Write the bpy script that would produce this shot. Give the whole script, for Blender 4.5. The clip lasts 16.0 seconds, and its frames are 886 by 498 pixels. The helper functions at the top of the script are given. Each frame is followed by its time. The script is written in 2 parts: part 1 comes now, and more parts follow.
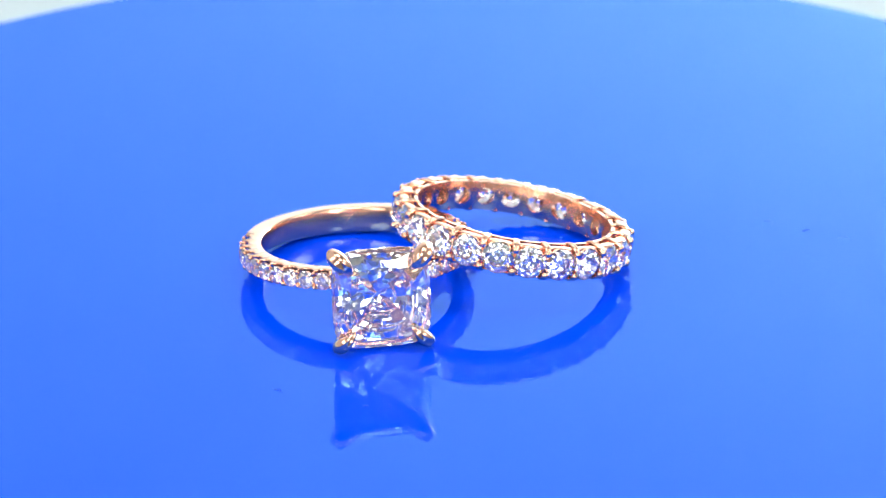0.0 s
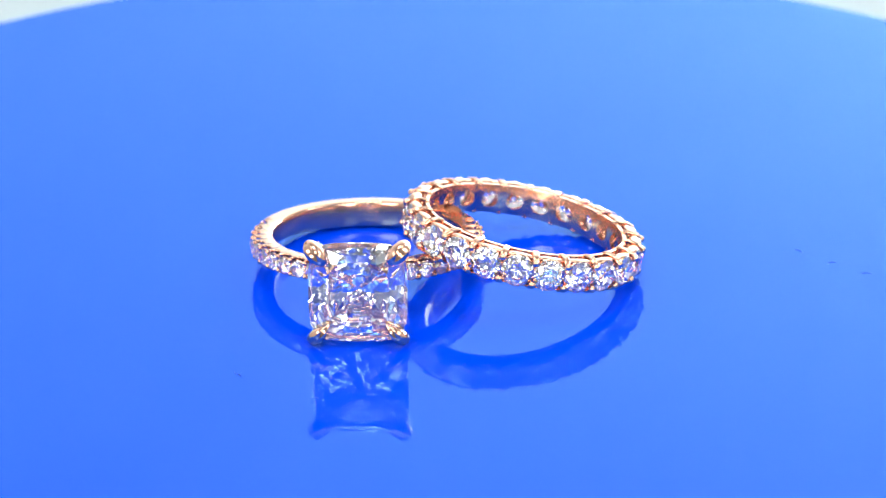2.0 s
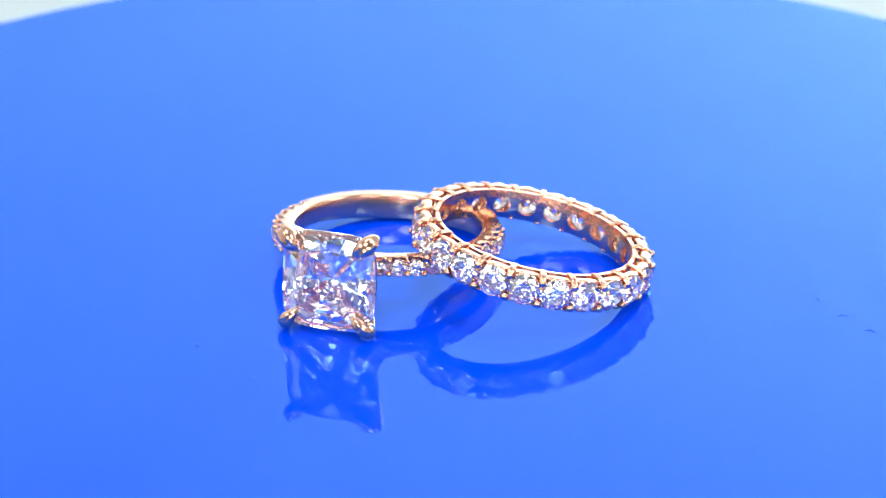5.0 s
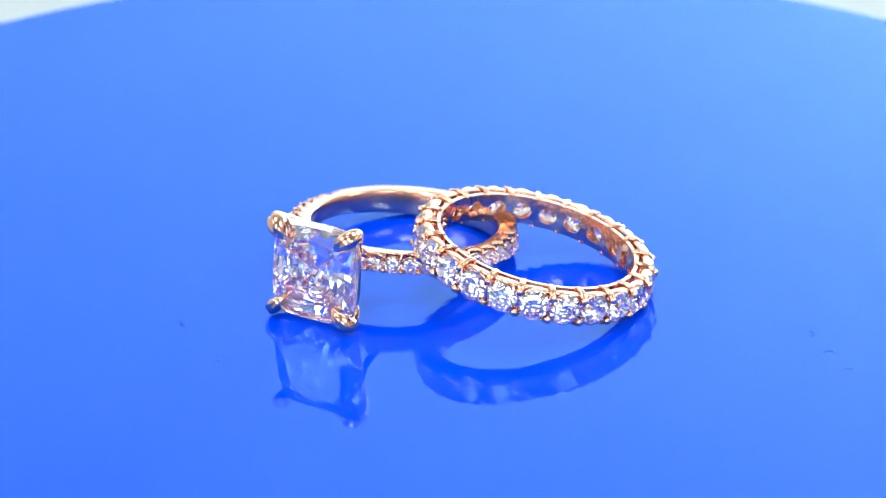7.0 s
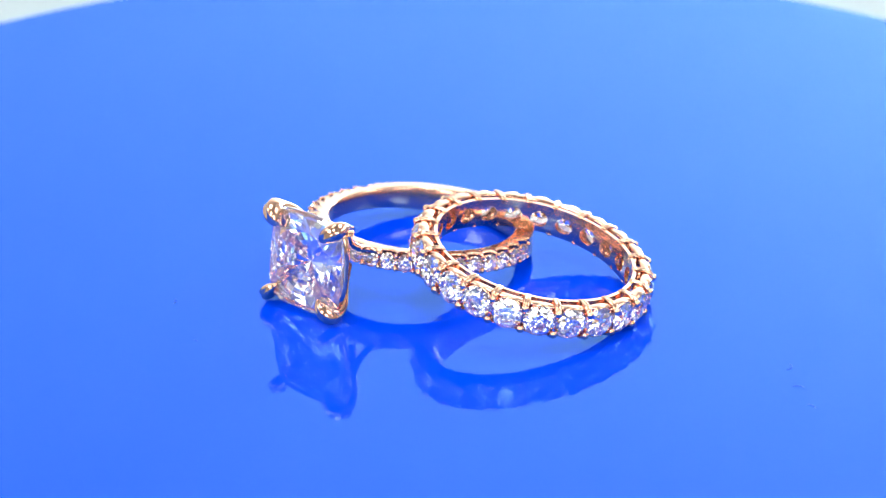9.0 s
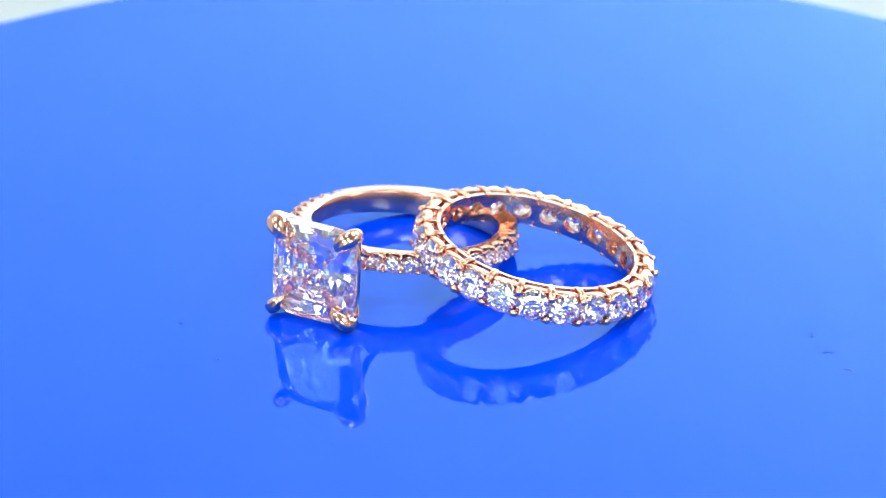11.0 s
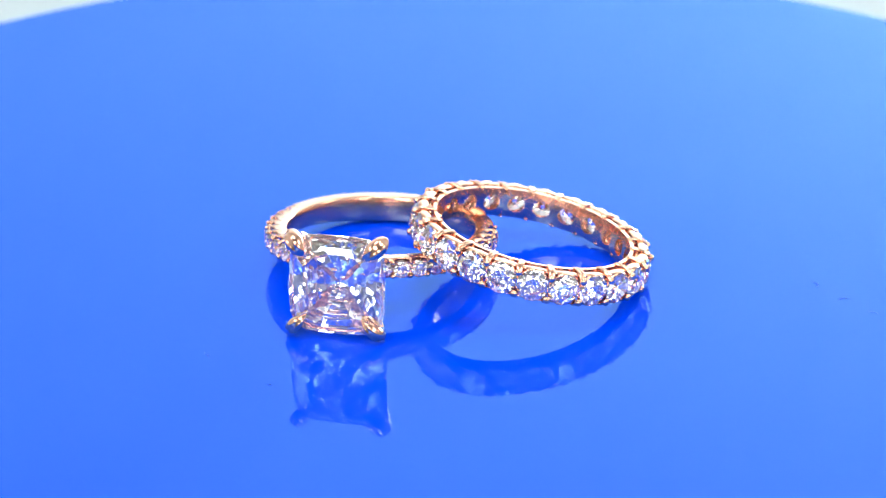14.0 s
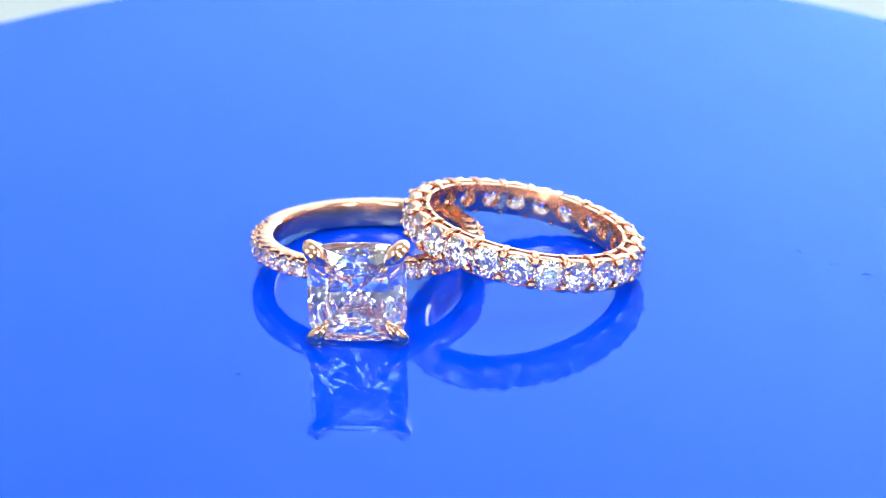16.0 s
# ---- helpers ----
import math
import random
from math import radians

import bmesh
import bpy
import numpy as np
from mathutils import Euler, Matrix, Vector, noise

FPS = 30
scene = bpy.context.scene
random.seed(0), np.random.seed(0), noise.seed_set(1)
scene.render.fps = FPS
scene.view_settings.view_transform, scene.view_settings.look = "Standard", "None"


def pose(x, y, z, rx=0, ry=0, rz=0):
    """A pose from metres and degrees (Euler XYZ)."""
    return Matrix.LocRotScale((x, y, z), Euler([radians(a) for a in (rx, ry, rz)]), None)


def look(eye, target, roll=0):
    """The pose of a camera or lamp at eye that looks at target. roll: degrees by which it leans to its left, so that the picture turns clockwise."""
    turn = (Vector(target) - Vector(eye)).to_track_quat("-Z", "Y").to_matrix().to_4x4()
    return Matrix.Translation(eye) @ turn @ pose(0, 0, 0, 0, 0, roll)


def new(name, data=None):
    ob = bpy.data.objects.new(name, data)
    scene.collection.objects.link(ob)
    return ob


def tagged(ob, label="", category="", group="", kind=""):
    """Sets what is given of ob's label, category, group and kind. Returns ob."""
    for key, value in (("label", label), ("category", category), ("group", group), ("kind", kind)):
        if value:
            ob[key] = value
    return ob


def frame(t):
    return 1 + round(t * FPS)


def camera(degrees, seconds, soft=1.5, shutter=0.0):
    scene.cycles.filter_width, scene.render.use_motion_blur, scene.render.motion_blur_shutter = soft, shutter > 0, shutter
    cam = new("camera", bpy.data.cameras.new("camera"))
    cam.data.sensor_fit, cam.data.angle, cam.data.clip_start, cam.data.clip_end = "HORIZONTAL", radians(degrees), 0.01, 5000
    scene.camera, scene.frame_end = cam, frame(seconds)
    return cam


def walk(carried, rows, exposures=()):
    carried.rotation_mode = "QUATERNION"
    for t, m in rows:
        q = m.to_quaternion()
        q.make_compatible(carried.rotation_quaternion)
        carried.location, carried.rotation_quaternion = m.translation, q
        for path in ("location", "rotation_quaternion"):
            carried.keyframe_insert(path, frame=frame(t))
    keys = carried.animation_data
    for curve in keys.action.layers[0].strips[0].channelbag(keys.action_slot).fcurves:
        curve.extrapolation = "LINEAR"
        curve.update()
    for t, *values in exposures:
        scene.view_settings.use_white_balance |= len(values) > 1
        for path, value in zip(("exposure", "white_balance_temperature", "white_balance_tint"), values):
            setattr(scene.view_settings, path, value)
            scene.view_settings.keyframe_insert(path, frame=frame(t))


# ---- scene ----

MM = 0.001

# ---- camera ----
cam = camera(12.804, 16.0, soft=1.2)
EYE = Vector((0.000936, -0.320379, 0.154050))
TILT = radians(25.084)
VIEW = look(EYE, EYE + Vector((0, math.cos(TILT), -math.sin(TILT))), -0.61)
walk(cam, [(0, VIEW), (16, VIEW)], [(0, 0.0), (16, 0.0)])
cam.data.dof.use_dof = True
cam.data.dof.focus_distance = 0.347
cam.data.dof.aperture_fstop = 40

scene.cycles.max_bounces = 32
scene.cycles.glossy_bounces = 24
scene.cycles.transmission_bounces = 24

# ---- world and lamps ----
world = bpy.data.worlds.new("world")
scene.world = world
world.use_nodes = True
world.node_tree.nodes["Background"].inputs[0].default_value = (0.90, 0.95, 1.0, 1)
world.node_tree.nodes["Background"].inputs[1].default_value = 0.3


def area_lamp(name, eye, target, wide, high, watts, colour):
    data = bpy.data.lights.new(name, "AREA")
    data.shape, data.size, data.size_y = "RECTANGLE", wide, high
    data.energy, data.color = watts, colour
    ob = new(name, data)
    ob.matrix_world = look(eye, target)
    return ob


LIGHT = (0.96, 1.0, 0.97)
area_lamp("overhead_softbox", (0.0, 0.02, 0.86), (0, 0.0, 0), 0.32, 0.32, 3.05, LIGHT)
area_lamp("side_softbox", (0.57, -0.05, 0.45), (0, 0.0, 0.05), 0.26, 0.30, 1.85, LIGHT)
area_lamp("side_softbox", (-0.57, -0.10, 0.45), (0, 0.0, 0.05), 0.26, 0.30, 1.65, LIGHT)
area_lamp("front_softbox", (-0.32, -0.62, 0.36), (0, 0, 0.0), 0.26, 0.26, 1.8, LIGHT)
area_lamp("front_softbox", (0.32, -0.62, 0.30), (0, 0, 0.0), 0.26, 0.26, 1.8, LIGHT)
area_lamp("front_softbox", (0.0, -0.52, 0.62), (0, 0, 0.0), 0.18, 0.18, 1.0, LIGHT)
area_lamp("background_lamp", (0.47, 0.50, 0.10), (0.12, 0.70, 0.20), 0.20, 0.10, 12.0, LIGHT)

# ---- materials ----
def material(name):
    m = bpy.data.materials.new(name)
    m.use_nodes = True
    return m, m.node_tree.nodes, m.node_tree.links, m.node_tree.nodes["Principled BSDF"]


def noise_bump(nodes, links, bsdf, scale, strength, distance):
    coord = nodes.new("ShaderNodeTexCoord")
    tex = nodes.new("ShaderNodeTexNoise")
    tex.inputs["Scale"].default_value, tex.inputs["Detail"].default_value = scale, 3
    bump = nodes.new("ShaderNodeBump")
    bump.inputs["Strength"].default_value, bump.inputs["Distance"].default_value = strength, distance
    links.new(coord.outputs["Object"], tex.inputs["Vector"])
    links.new(tex.outputs["Fac"], bump.inputs["Height"])
    links.new(bump.outputs["Normal"], bsdf.inputs["Normal"])
    return tex


def rose_gold(name, rough, colour=(0.85, 0.50, 0.355, 1)):
    m, nodes, links, bsdf = material(name)
    bsdf.inputs["Base Color"].default_value = colour
    bsdf.inputs["Metallic"].default_value = 1.0
    tex = noise_bump(nodes, links, bsdf, 900.0, 0.25, 0.00004)
    ramp = nodes.new("ShaderNodeMapRange")
    ramp.inputs["To Min"].default_value, ramp.inputs["To Max"].default_value = rough * 0.6, rough * 1.5
    links.new(tex.outputs["Fac"], ramp.inputs["Value"])
    links.new(ramp.outputs["Result"], bsdf.inputs["Roughness"])
    return m


GOLD = rose_gold("polished_rose_gold", 0.11)
GOLD_BRIGHT = rose_gold("buffed_rose_gold", 0.12)
GOLD_SATIN = rose_gold("satin_rose_gold", 0.17)


def diamond_material():
    m = bpy.data.materials.new("diamond")
    m.use_nodes = True
    nodes, links = m.node_tree.nodes, m.node_tree.links
    nodes.clear()
    out = nodes.new("ShaderNodeOutputMaterial")
    glass = nodes.new("ShaderNodeBsdfGlass")
    glass.inputs["Color"].default_value = (1, 1, 1, 1)
    glass.inputs["Roughness"].default_value = 0.0
    glass.inputs["IOR"].default_value = 2.42
    links.new(glass.outputs[0], out.inputs["Surface"])
    return m


DIAMOND = diamond_material()


def acrylic_material():
    m, nodes, links, bsdf = material("glossy_blue_acrylic")
    coord = nodes.new("ShaderNodeTexCoord")
    tex = nodes.new("ShaderNodeTexNoise")
    tex.inputs["Scale"].default_value = 14.0
    mix = nodes.new("ShaderNodeMix")
    mix.data_type = "RGBA"
    mix.inputs["A"].default_value = (0.0, 0.053, 0.91, 1)
    mix.inputs["B"].default_value = (0.0, 0.060, 0.96, 1)
    links.new(coord.outputs["Object"], tex.inputs["Vector"])
    links.new(tex.outputs["Fac"], mix.inputs["Factor"])
    nodes.remove(bsdf)
    body = nodes.new("ShaderNodeBsdfDiffuse")
    links.new(mix.outputs["Result"], body.inputs["Color"])
    gloss = nodes.new("ShaderNodeBsdfGlossy")
    gloss.inputs["Color"].default_value = (0.47, 0.92, 1.0, 1)
    gloss.inputs["Roughness"].default_value = 0.0
    fresnel = nodes.new("ShaderNodeFresnel")
    fresnel.inputs["IOR"].default_value = 1.39
    both = nodes.new("ShaderNodeMixShader")
    links.new(fresnel.outputs["Fac"], both.inputs["Fac"])
    links.new(body.outputs[0], both.inputs[1])
    links.new(gloss.outputs[0], both.inputs[2])
    links.new(both.outputs[0], nodes["Material Output"].inputs["Surface"])
    return m


ACRYLIC = acrylic_material()


def matte(name, colour, rough=0.8, scale=60.0):
    m, nodes, links, bsdf = material(name)
    bsdf.inputs["Roughness"].default_value = rough
    tex = noise_bump(nodes, links, bsdf, scale, 0.15, 0.0005)
    mix = nodes.new("ShaderNodeMix")
    mix.data_type = "RGBA"
    mix.inputs["A"].default_value = (*[c * 0.95 for c in colour], 1)
    mix.inputs["B"].default_value = (*colour, 1)
    links.new(tex.outputs["Fac"], mix.inputs["Factor"])
    links.new(mix.outputs["Result"], bsdf.inputs["Base Color"])
    return m


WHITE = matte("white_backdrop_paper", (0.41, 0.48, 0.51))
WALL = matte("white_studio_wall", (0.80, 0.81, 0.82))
# greys of the added surround, toned for dark facets in the stones
DARK = matte("added_grey_front", (0.20, 0.20, 0.20))
GREY = matte("added_pale_grey_surround", (0.40, 0.40, 0.41))
# tone of the added table, dark to keep bounce off the ring undersides
SLATE = matte("added_dark_table", (0.07, 0.07, 0.075))
DUST = matte("grey_dust", (0.02, 0.08, 0.42))


# ---- mesh helpers (millimetres in, metres out) ----
def to_mesh(name, bm, mat, smooth=False):
    bmesh.ops.scale(bm, vec=(MM, MM, MM), verts=bm.verts)
    bmesh.ops.recalc_face_normals(bm, faces=bm.faces)
    for f in bm.faces:
        f.smooth = smooth
    me = bpy.data.meshes.new(name)
    bm.to_mesh(me)
    bm.free()
    me.materials.append(mat)
    return me


def place(name, me, parent, m=None, label=""):
    ob = new(name, me)
    if parent is not None:
        ob.parent = parent
    if m is not None:
        ob.matrix_local = m
    return tagged(ob, label)


def part(name, bm, mat, parent, label="", smooth=False):
    return place(name, to_mesh(name, bm, mat, smooth), parent, None, label)


def mm_pose(x, y, z, basis=None):
    """A pose at millimetres with the columns of basis as axes."""
    m = Matrix.Identity(4) if basis is None else Matrix(basis).transposed().to_4x4()
    m.translation = Vector((x, y, z)) * MM
    return m


def tube(bm, path, radii, sides=12, flat=1.0, up=None, cap=True, closed=False, groove=None):
    """Sweep an ellipse along path; radii across, flat times that along the second axis."""
    pts = [Vector(p) for p in path]
    rings = []
    n = len(pts)
    side = None
    for i, p in enumerate(pts):
        if closed:
            d = (pts[(i + 1) % n] - pts[i - 1]).normalized()
        else:
            d = (pts[min(i + 1, n - 1)] - pts[max(i - 1, 0)]).normalized()
        if up is not None:
            a = d.cross(Vector(up)).normalized()
        else:
            a = side - d * side.dot(d) if side is not None else d.orthogonal()
            a.normalize()
        side = a
        b = d.cross(a)
        r = radii[i] if hasattr(radii, "__len__") else radii
        ring = []
        for k in range(sides):
            t = 2 * math.pi * k / sides
            cut = 1 - (groove[i] * math.exp(-((t - math.pi) / 0.30) ** 2) if groove else 0)
            ring.append(bm.verts.new(p + a * (math.cos(t) * r * cut) + b * (math.sin(t) * r * flat)))
        rings.append(ring)
    last = n if closed else n - 1
    for i in range(last):
        q, w = rings[i], rings[(i + 1) % n]
        for k in range(sides):
            bm.faces.new((q[k], q[(k + 1) % sides], w[(k + 1) % sides], w[k]))
    if cap and not closed:
        bm.faces.new(rings[0][::-1])
        bm.faces.new(rings[-1])


def smooth_path(points, steps):
    """Catmull-Rom through tuples of any length."""
    out = []
    n = len(points)
    for i in range(n - 1):
        p0, p1, p2, p3 = (np.array(points[min(max(j, 0), n - 1)], float) for j in (i - 1, i, i + 1, i + 2))
        for k in range(steps):
            t = k / steps
            out.append(0.5 * (2 * p1 + (p2 - p0) * t + (2 * p0 - 5 * p1 + 4 * p2 - p3) * t * t + (3 * p1 - p0 - 3 * p2 + p3) * t ** 3))
    out.append(np.array(points[-1], float))
    return out


def ball(bm, centre, r, squash=(1, 1, 1), seg=10, rings=7):
    got = bmesh.ops.create_uvsphere(bm, u_segments=seg, v_segments=rings, radius=r)
    for v in got["verts"]:
        v.co = Vector((v.co.x * squash[0], v.co.y * squash[1], v.co.z * squash[2])) + Vector(centre)


# ---- cut stones; the table faces +x ----
def zip_double(bm, few, many):
    """Triangles between a ring of n corners and one of 2n."""
    n, m = len(few), len(many)
    for i in range(n):
        a, b = few[i], few[(i + 1) % n]
        p, q, r = many[(2 * i - 1) % m], many[2 * i], many[2 * i + 1]
        for tri in ((a, p, q), (a, q, r), (a, r, b)):
            bm.faces.new(tri)


def zip_same(bm, low, high):
    """Triangles between two rings of n corners, the second turned by half a step."""
    n = len(low)
    for i in range(n):
        bm.faces.new((low[i], low[(i + 1) % n], high[i]))
        bm.faces.new((high[i], low[(i + 1) % n], high[(i + 1) % n]))


def round_brilliant(dia):
    bm = bmesh.new()
    r = dia / 2

    def ring(x, k, n, turn=0.0):
        return [bm.verts.new((x * r, k * r * math.cos(2 * math.pi * (i + turn) / n), k * r * math.sin(2 * math.pi * (i + turn) / n)))
                for i in range(n)]

    table = ring(0.32, 0.56, 8)
    kite = ring(0.17, 0.80, 8, 0.5)
    upper = ring(0.02, 1.0, 16, 1.0)
    lower = ring(-0.03, 1.0, 16, 1.0)
    low = ring(-0.66, 0.26, 8, 0.5)
    culet = bm.verts.new((-0.89 * r, 0, 0))
    bm.faces.new(table)
    zip_same(bm, table, kite)
    zip_double(bm, kite, upper)
    for i in range(16):
        bm.faces.new((upper[i], upper[(i + 1) % 16], lower[(i + 1) % 16], lower[i]))
    zip_double(bm, low, lower)
    for i in range(8):
        bm.faces.new((low[i], low[(i + 1) % 8], culet))
    return bm


def cushion_point(a, half, power):
    c, s = math.cos(a), math.sin(a)
    k = (abs(c) ** power + abs(s) ** power) ** (-1 / power)
    return half * k * c, half * k * s


def cushion_brilliant(half):
    bm = bmesh.new()

    def ring(x, k, n, turn=0.0, power=4.2):
        got = []
        for i in range(n):
            y, z = cushion_point(2 * math.pi * (i + turn) / n, half * k, power)
            got.append(bm.verts.new((x, y, z * 1.035)))
        return got

    table = ring(0.80, 0.66, 16, 0.5, 3.0)
    star = ring(0.62, 0.79, 16, 1.0, 3.6)
    mid = ring(0.36, 0.91, 32, 2.0, 4.2)
    upper = ring(0.08, 1.0, 32, 2.0, 4.6)
    lower = ring(-0.08, 1.0, 32, 2.0, 4.6)
    waist = ring(-1.68, 0.64, 16, 1.0, 3.2)
    deep = ring(-2.84, 0.32, 16, 1.5, 2.4)
    under = ring(-3.36, 0.15, 16, 2.0, 2.1)
    culet = bm.verts.new((-3.78, 0.02, -0.02))
    for v in waist + deep + under:
        v.co += Vector((random.uniform(-0.05, 0.05), random.uniform(-0.03, 0.03), random.uniform(-0.03, 0.03)))
    bm.faces.new(table)
    zip_same(bm, table, star)
    zip_double(bm, star, mid)
    for a, b in ((mid, upper), (upper, lower)):
        for i in range(32):
            bm.faces.new((a[i], a[(i + 1) % 32], b[(i + 1) % 32], b[i]))
    zip_double(bm, waist, lower)
    zip_same(bm, waist, deep)
    zip_same(bm, deep, under)
    for i in range(16):
        bm.faces.new((under[i], under[(i + 1) % 16], culet))
    return bm


# ---- the turntable disc, the table and the added, unseen room ----
DISC_R = 81.2
DISC_THICK = 5.0
SINK = 0.24          # the disc top lies this far under z = 0


def blue_disc():
    """A turned disc with a rounded rim; its top lies at z = 0."""
    bm = bmesh.new()
    profile = [(0, 0)] + [(r, 0) for r in (20, 40, 60, DISC_R - 0.8)]
    for k in range(1, 5):
        a = k / 4 * math.pi / 2
        profile.append((DISC_R - 0.8 + 0.8 * math.sin(a), -0.8 + 0.8 * math.cos(a)))
    for k in range(0, 4):
        a = k / 3 * math.pi / 2
        profile.append((DISC_R - 0.5 + 0.5 * math.cos(a), -DISC_THICK + 0.5 - 0.5 * math.sin(a)))
    profile.append((0, -DISC_THICK))
    sides = 256
    rings = []
    for r, z in profile:
        rings.append([bm.verts.new((0, 0, z))] if r == 0 else
                     [bm.verts.new((r * math.cos(2 * math.pi * k / sides), r * math.sin(2 * math.pi * k / sides), z)) for k in range(sides)])
    for a, b in zip(rings, rings[1:]):
        for k in range(sides):
            j = (k + 1) % sides
            if len(a) == 1:
                bm.faces.new((a[0], b[k], b[j]))
            elif len(b) == 1:
                bm.faces.new((a[k], a[j], b[0]))
            else:
                bm.faces.new((a[k], b[k], b[j], a[j]))
    for v in bm.verts:
        v.co.z -= SINK
    ob = new("turntable_disc")
    tagged(ob, "round glossy blue acrylic display disc turning on a white table", "display disc")
    top = part("disc_plate", bm, ACRYLIC, ob)
    for f in top.data.polygons:
        f.use_smooth = False
    return ob


def slab(name, size, centre, mat, label, category):
    bm = bmesh.new()
    bmesh.ops.create_cube(bm, size=1)
    for v in bm.verts:
        v.co = Vector((v.co.x * size[0], v.co.y * size[1], v.co.z * size[2])) + Vector(centre)
    ob = part(name, bm, mat, None)
    return tagged(ob, label, category, kind="structure")


DISC = blue_disc()


def dust(points):
    """Short curled fibres and specks that lie on the disc."""
    for x, y, size in points:
        bm = bmesh.new()
        turn = random.uniform(0, 6.28)
        path = [(x + size * (k - 2) * math.cos(turn + 0.3 * k), y + size * (k - 2) * math.sin(turn + 0.3 * k), 0.03 - SINK) for k in range(5)]
        tube(bm, path, 0.026, 6)
        part("dust_fibre", bm, DUST, DISC, "tiny grey fibre")


dust([(-13.55, -18.9, 0.22), (-13.2, -19.2, 0.12), (-5.8, -22.0, 0.15), (31.6, 14.5, 0.35), (34.5, 12.5, 0.3), (38.0, 10.9, 0.3)])
# dark top added out of view to darken the rings' reflections in the disc
slab("unseen_table_top", (1200, 1400, 30), (0, 0, -DISC_THICK - SINK - 15.4), SLATE, "added unseen dark table top that darkens the ring undersides", "table")
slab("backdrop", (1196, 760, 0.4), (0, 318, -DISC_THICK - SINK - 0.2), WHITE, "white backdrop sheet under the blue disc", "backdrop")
slab("wall_back", (1200, 20, 920), (0, 712, 440), WALL, "plain white studio wall behind the table", "wall")
# unseen side and front walls and ceiling, added grey for contrast in the stones
slab("unseen_wall_left", (20, 1400, 920), (-612, 0, 440), GREY, "added unseen pale grey side wall for contrast in the diamonds", "wall")
slab("unseen_wall_right", (20, 1400, 920), (612, 0, 440), GREY, "added unseen pale grey side wall for contrast in the diamonds", "wall")
slab("unseen_wall_front", (1200, 20, 920), (0, -712, 440), DARK, "added unseen grey front wall that puts dark facets into the diamonds", "wall")
slab("ceiling", (1240, 1440, 20), (0, 0, 912), GREY, "added unseen pale grey ceiling for contrast in the diamonds", "ceiling")

# ---- the eternity band ----
E_N = Vector((0.1743, 0.1456, 0.97479)).normalized()
E_U = Vector((0, 1, 0)).cross(E_N).normalized()
E_V = E_N.cross(E_U)
E_HALF = 1.45
E_MID = Vector((7.47, 5.75, 5.07)) - E_N * E_HALF
E_BASE = mm_pose(*E_MID, (E_U, E_V, E_N))
STONES = 23
STEP = 2 * math.pi / STONES
PHASE = radians(-107.37)


def polar(r, a, z):
    return Vector((r * math.cos(a), r * math.sin(a), z))


def pierced_band(inner, outer, half, hole):
    """A band with one round window behind each stone; its lower edge is narrower."""
    bm = bmesh.new()
    n = 24
    for s in range(STONES):
        mid = PHASE + (s + 0.5) * STEP
        width = STEP * (inner + outer) / 2
        edge, rim = [], []
        for k in range(n):
            t = 2 * math.pi * (k + 0.5) / n
            c, q = math.cos(t), math.sin(t)
            f = 1 / max(abs(c) / (width / 2), abs(q) / half)
            edge.append((c * f, q * f))
            rim.append((c * hole, q * hole))
        loops = []
        for r in (inner, outer):
            for loop in (edge, rim):
                loops.append([bm.verts.new(polar(r + (0.14 * (z / half) ** 2 if r == inner else 0), mid + y / ((inner + outer) / 2), z if z > 0 else 0.86 * z)) for y, z in loop])
        ie, ir, oe, orr = loops
        for k in range(n):
            j = (k + 1) % n
            bm.faces.new((ie[k], ie[j], ir[j], ir[k]))
            bm.faces.new((oe[k], orr[k], orr[j], oe[j]))
            bm.faces.new((ir[k], ir[j], orr[j], orr[k]))
            if abs(edge[k][1]) > half - 1e-4 or abs(edge[j][1]) > half - 1e-4:
                bm.faces.new((ie[k], oe[k], oe[j], ie[j]))
    bmesh.ops.remove_doubles(bm, verts=bm.verts, dist=0.01)
    return bm


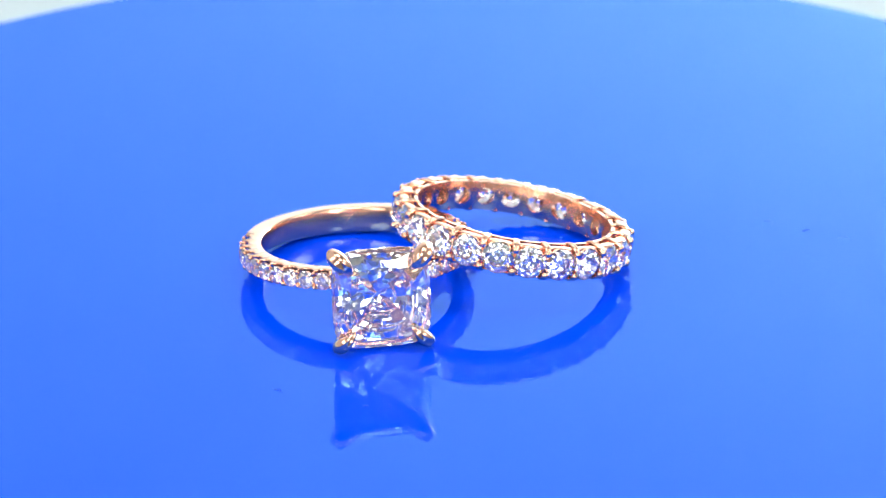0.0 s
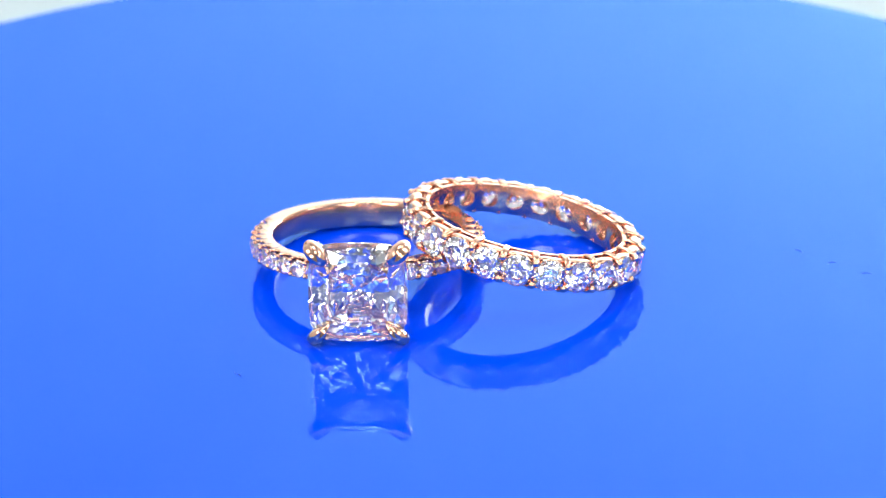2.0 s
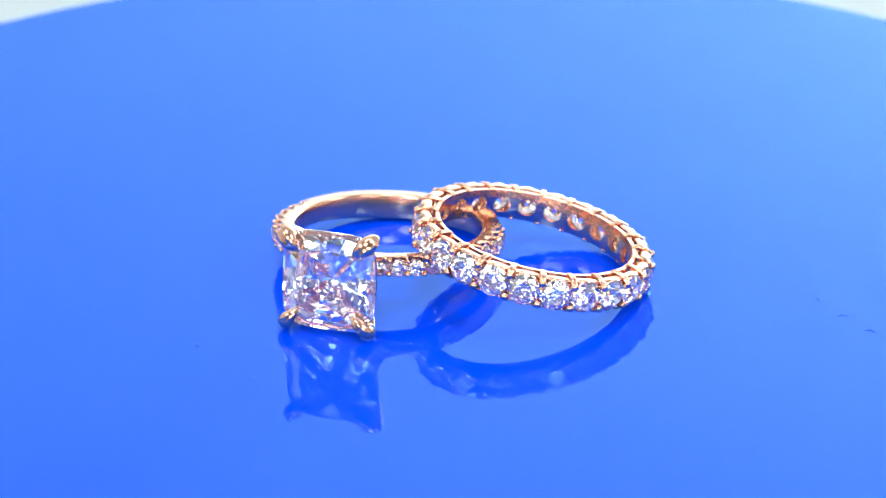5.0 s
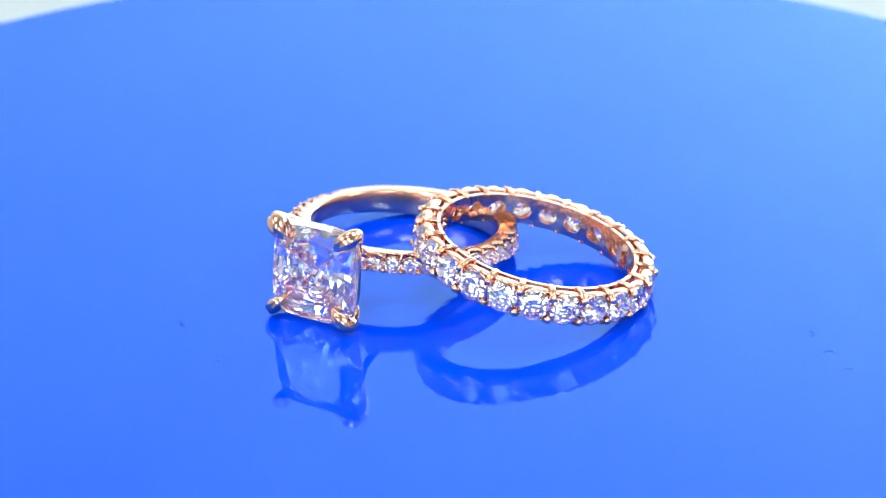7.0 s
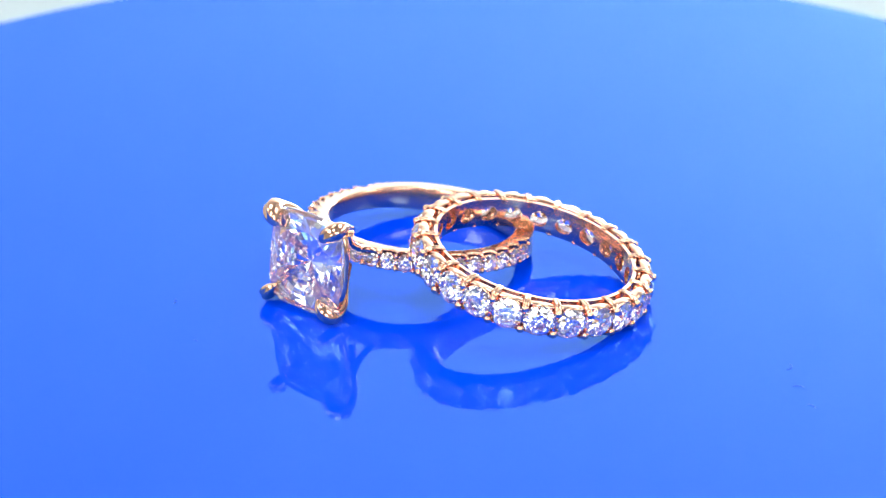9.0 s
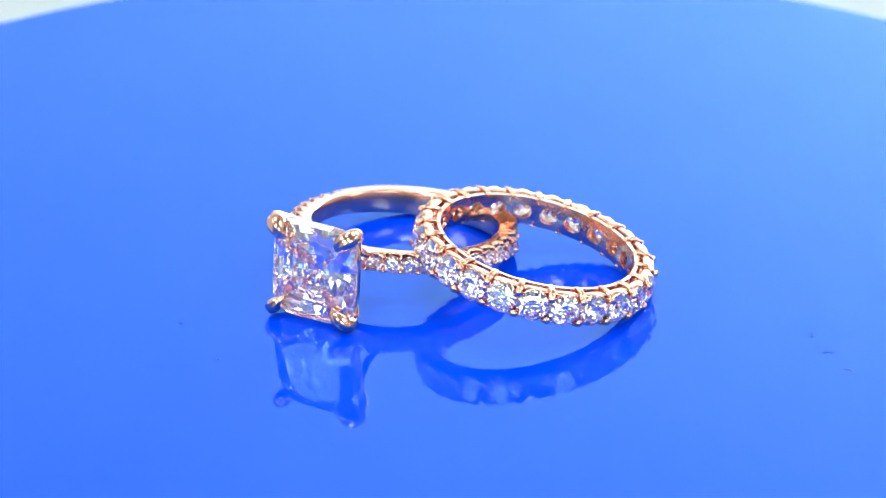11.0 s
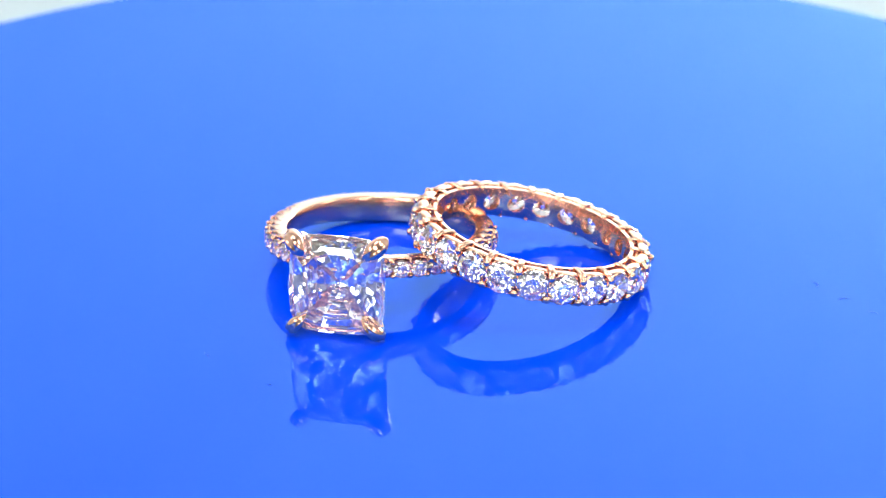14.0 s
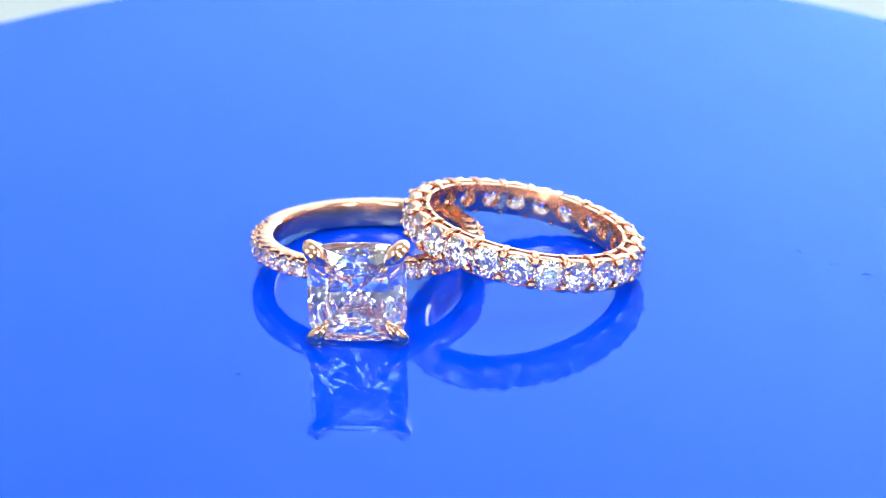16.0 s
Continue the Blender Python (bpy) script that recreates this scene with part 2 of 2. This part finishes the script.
def eternity_ring():
    ring = new("eternity_ring")
    tagged(ring, "rose gold eternity band of round diamonds leaning on another ring", "ring", "stacked rings")
    ring.matrix_world = E_BASE
    part("inner_band", pierced_band(8.78, 9.24, E_HALF + 0.02, 0.84), GOLD_SATIN, ring, "polished pierced rose gold band")

    stone = to_mesh("diamond", round_brilliant(2.88), DIAMOND)
    # collet: a tapering cup from the girdle down to a slot above the inner band
    bm = bmesh.new()
    sides, rings = 32, []
    for x, r in ((0.62, 1.43), (0.60, 1.49), (0.50, 1.53), (-0.16, 1.50), (-0.24, 1.45), (-0.24, 1.28), (0.3, 1.30), (0.6, 1.37)):
        rings.append([bm.verts.new((x, r * math.cos(2 * math.pi * k / sides), r * math.sin(2 * math.pi * k / sides))) for k in range(sides)])
    for p, q in zip(rings, rings[1:] + rings[:1]):
        for k in range(sides):
            bm.faces.new((p[k], p[(k + 1) % sides], q[(k + 1) % sides], q[k]))
    # a smooth plate closes each side of the cup between the bars
    for s in (1, -1):
        tube(bm, [(0.06, y, s * (1.38 - 0.05 * y * y)) for y in (-1.15, -0.9, -0.45, 0, 0.45, 0.9, 1.15)], 0.38, 12, 0.34, up=(0, 0, 1))
    seat = to_mesh("collet", bm, GOLD_BRIGHT, True)
    # bridge: a bar with two ridges on each face between two stones, ending in claw beads
    bm = bmesh.new()
    for s in (1, -1):
        for side in (0.14, -0.14):
            k = 1.0 if s > 0 else 0.86
            rows = [(8.98, 0.8 * side, 1.36 * s * k), (9.06, 0.85 * side, 1.47 * s * k), (9.5, side, 1.53 * s * (k + 1) / 2), (10.1, 1.15 * side, 1.50 * s), (10.55, 1.2 * side, 1.34 * s), (10.86, side, 1.08 * s)]
            tube(bm, [tuple(p) for p in smooth_path(rows, 4)], 0.15, 10, 1.0)
        rows = [(9.0, 0, 1.26 * s), (9.5, 0, 1.42 * s), (10.1, 0, 1.40 * s), (10.6, 0, 1.2 * s)]
        tube(bm, [tuple(p) for p in smooth_path(rows, 4)], 0.17, 8, 1.0)
        ball(bm, (10.92, 0, 1.02 * s), 0.36, (0.8, 1, 0.95))
    tube(bm, [(9.6, 0, -1.3), (9.6, 0, 1.3)], 0.26, 8)
    bridge = to_mesh("claw_bridge", bm, GOLD_BRIGHT, True)
    for s in range(STONES):
        a = PHASE + (s + 0.5) * STEP
        turn = Matrix.Rotation(a, 4, "Z")
        jig = Matrix.Rotation(random.uniform(0, 6.28), 4, "X") @ Matrix.Rotation(random.uniform(-0.05, 0.05), 4, "Y")
        place("diamond", stone, ring, turn @ mm_pose(10.62, 0, 0) @ jig, "round brilliant cut diamond" if s == 0 else "")
        place("collet", seat, ring, turn @ mm_pose(9.98, 0, 0))
        place("claw_bridge", bridge, ring, Matrix.Rotation(PHASE + s * STEP, 4, "Z"))
    return ring


# ---- the solitaire ring ----
S_N = Vector((-0.02836, 0.13763, 0.99008)).normalized()
S_HALF = 0.92
S_X = Vector((0.16, -0.987, 0))
S_X = (S_X - S_N * S_X.dot(S_N)).normalized()
S_Y = S_N.cross(S_X)
S_MID = Vector((-6.938, 4.359, 3.34)) - S_N * S_HALF
S_BASE = mm_pose(*S_MID, (S_X, S_Y, S_N))
GIRDLE = 15.35
HALF = 4.34
PAVE = 12
HEAD_Z = -0.04
PAVE_STEP = radians(8.9)
PAVE_START = radians(7.0)


def shank():
    """The band: a rounded profile, thinner where stones are set on its outside."""
    bm = bmesh.new()
    sides = 480
    rings = []
    for k in range(sides):
        a = 2 * math.pi * k / sides
        away = abs((a + math.pi) % (2 * math.pi) - math.pi)
        outer = 10.24 + 0.14 * min(1.0, max(0.0, (2.6 - away) / 0.9))
        inner = 8.6
        half = S_HALF + 0.26 * min(1.0, max(0.0, (away - 1.5) / 0.9))
        c = 0.16
        low = S_HALF + 0.34 * min(1.0, max(0.0, (away - 2.0) / 0.8))
        floor = outer - 0.9 if PAVE_START - 0.6 * PAVE_STEP < away < PAVE_START + PAVE_STEP * (PAVE - 0.3) else outer
        lip = half - 0.2
        # scallops: the edge is cut down beside each stone
        off = abs((away - PAVE_START + PAVE_STEP / 2) % PAVE_STEP - PAVE_STEP / 2) / PAVE_STEP
        rim = outer - (0.62 * max(0.0, 1 - (off / 0.44) ** 2) ** 0.5 if floor < outer else 0.0)
        prof = [(inner, half - c), (inner + 0.05, half - 0.05), (inner + c, half), (rim - c, half), (rim - 0.05, half - 0.05), (rim, lip + 0.03), (min(floor, rim), lip),
                (min(floor, rim), -lip), (rim, -lip - 0.03), (rim - 0.05, -low + 0.05), (rim - c, -low), (inner + c, -low), (inner + 0.05, -low + 0.05), (inner, -low + c),
                (inner - 0.05, -low * 0.55), (inner - 0.07, -low * 0.15), (inner - 0.07, half * 0.2), (inner - 0.05, half * 0.55)]
        rings.append([bm.verts.new(polar(r, a, z)) for r, z in prof])
    for k in range(sides):
        p, q = rings[k], rings[(k + 1) % sides]
        for j in range(len(p)):
            bm.faces.new((p[j], p[(j + 1) % len(p)], q[(j + 1) % len(p)], q[j]))
    return bm


def claw(sy, sz):
    """One claw: rises from the band, hugs a corner of the stone and bends over its crown to a point."""
    bm = bmesh.new()
    rows = [(10.6, 1.2, 0.45), (12.3, 3.0, 0.45), (13.6, 4.7, 0.5), (14.7, 5.35, 0.62), (15.4, 5.5, 0.86), (15.95, 5.35, 1.02), (16.32, 4.9, 1.0), (16.42, 4.25, 0.72), (16.25, 3.55, 0.1)]
    got = [(x, rho, r * (1.0 if sz > 0 else 0.8)) for x, rho, r in smooth_path(rows, 5)]
    d = 1 / math.sqrt(2)
    tube(bm, [(x, sy * rho * d, sz * (rho + 0.22) * d + HEAD_Z) for x, rho, r in got], [r for x, rho, r in got], 24, 0.78, up=(0, -sz * d, sy * d),
         groove=[0.22 if x > 15.6 else 0.0 for x, rho, r in got])
    return bm


def solitaire_ring():
    ring = new("solitaire_ring")
    tagged(ring, "rose gold engagement ring with a large cushion diamond in claws", "ring", "stacked rings")
    ring.matrix_world = S_BASE
    part("shank", shank(), GOLD_SATIN, ring, "polished rose gold band", True)
    centre = part("center_stone", cushion_brilliant(HALF), DIAMOND, ring, "large square cushion cut diamond")
    centre.matrix_local = mm_pose(GIRDLE, 0, HEAD_Z)
    for sy in (1, -1):
        for sz in (1, -1):
            part("claw", claw(sy, sz), GOLD, ring, "", True)
    # basket rail close under the girdle
    loop = []
    for k in range(64):
        y, z = cushion_point(2 * math.pi * k / 64, 3.85, 4.0)
        loop.append((14.4, y, z + HEAD_Z))
    bm = bmesh.new()
    tube(bm, loop, 0.25, 10, 1.4, up=(1, 0, 0), closed=True)
    part("basket_rail", bm, GOLD, ring, "", True)
    for s in (1, -1):
        bm = bmesh.new()
        tube(bm, [tuple(p) for p in smooth_path([(9.3, 3.6 * s, 0.62), (9.9, 2.9 * s, 0.75), (11.2, 2.6 * s, 1.1), (12.8, 2.8 * s, 2.0), (14.0, 3.5 * s, 3.2)], 5)],
             0.36, 12, 1.0)
        part("shoulder", bm, GOLD, ring, "", True)
    stone = to_mesh("pave_diamond", round_brilliant(1.64), DIAMOND)
    bm = bmesh.new()
    tube(bm, [(0, 0.70 * math.cos(t), 0.70 * math.sin(t)) for t in (2 * math.pi * k / 20 for k in range(20))], 0.09, 6, 1.6, up=(1, 0, 0), closed=True)
    seat = to_mesh("collet", bm, GOLD_BRIGHT, True)
    bm = bmesh.new()
    ball(bm, (0, 0, 0), 0.22, (1.0, 0.9, 1), 8, 6)
    bead = to_mesh("bead", bm, GOLD_BRIGHT, True)
    for s in (1, -1):
        for k in range(PAVE):
            a = s * (PAVE_START + k * PAVE_STEP)
            turn = Matrix.Rotation(a, 4, "Z")
            place("pave_diamond", stone, ring, turn @ mm_pose(10.42, 0, 0) @ Matrix.Rotation(random.uniform(0, 6.28), 4, "X"), "small round diamond" if k == 0 else "")
            place("collet", seat, ring, turn @ mm_pose(10.2, 0, 0))
            for z in (0.63, -0.63):
                place("bead", bead, ring, Matrix.Rotation(a + s * PAVE_STEP / 2, 4, "Z") @ mm_pose(10.45, 0, z))
    return ring


ETERNITY = eternity_ring()
SOLITAIRE = solitaire_ring()


# ---- motion: the disc turns one way, then back, and carries the rings ----
RATE = -5.711
TURN_BACK = 9.0333


def motions():
    times = sorted([0.5 * k for k in range(33)] + [8.8, 8.95, TURN_BACK, 9.1, 9.25])
    for thing, base in ((DISC, Matrix.Identity(4)), (ETERNITY, E_BASE), (SOLITAIRE, S_BASE)):
        rows = []
        for t in times:
            on = t if t <= TURN_BACK else 2 * TURN_BACK - t
            rows.append((t, Matrix.Rotation(radians(RATE * on), 4, "Z") @ base))
        walk(thing, rows)


motions()
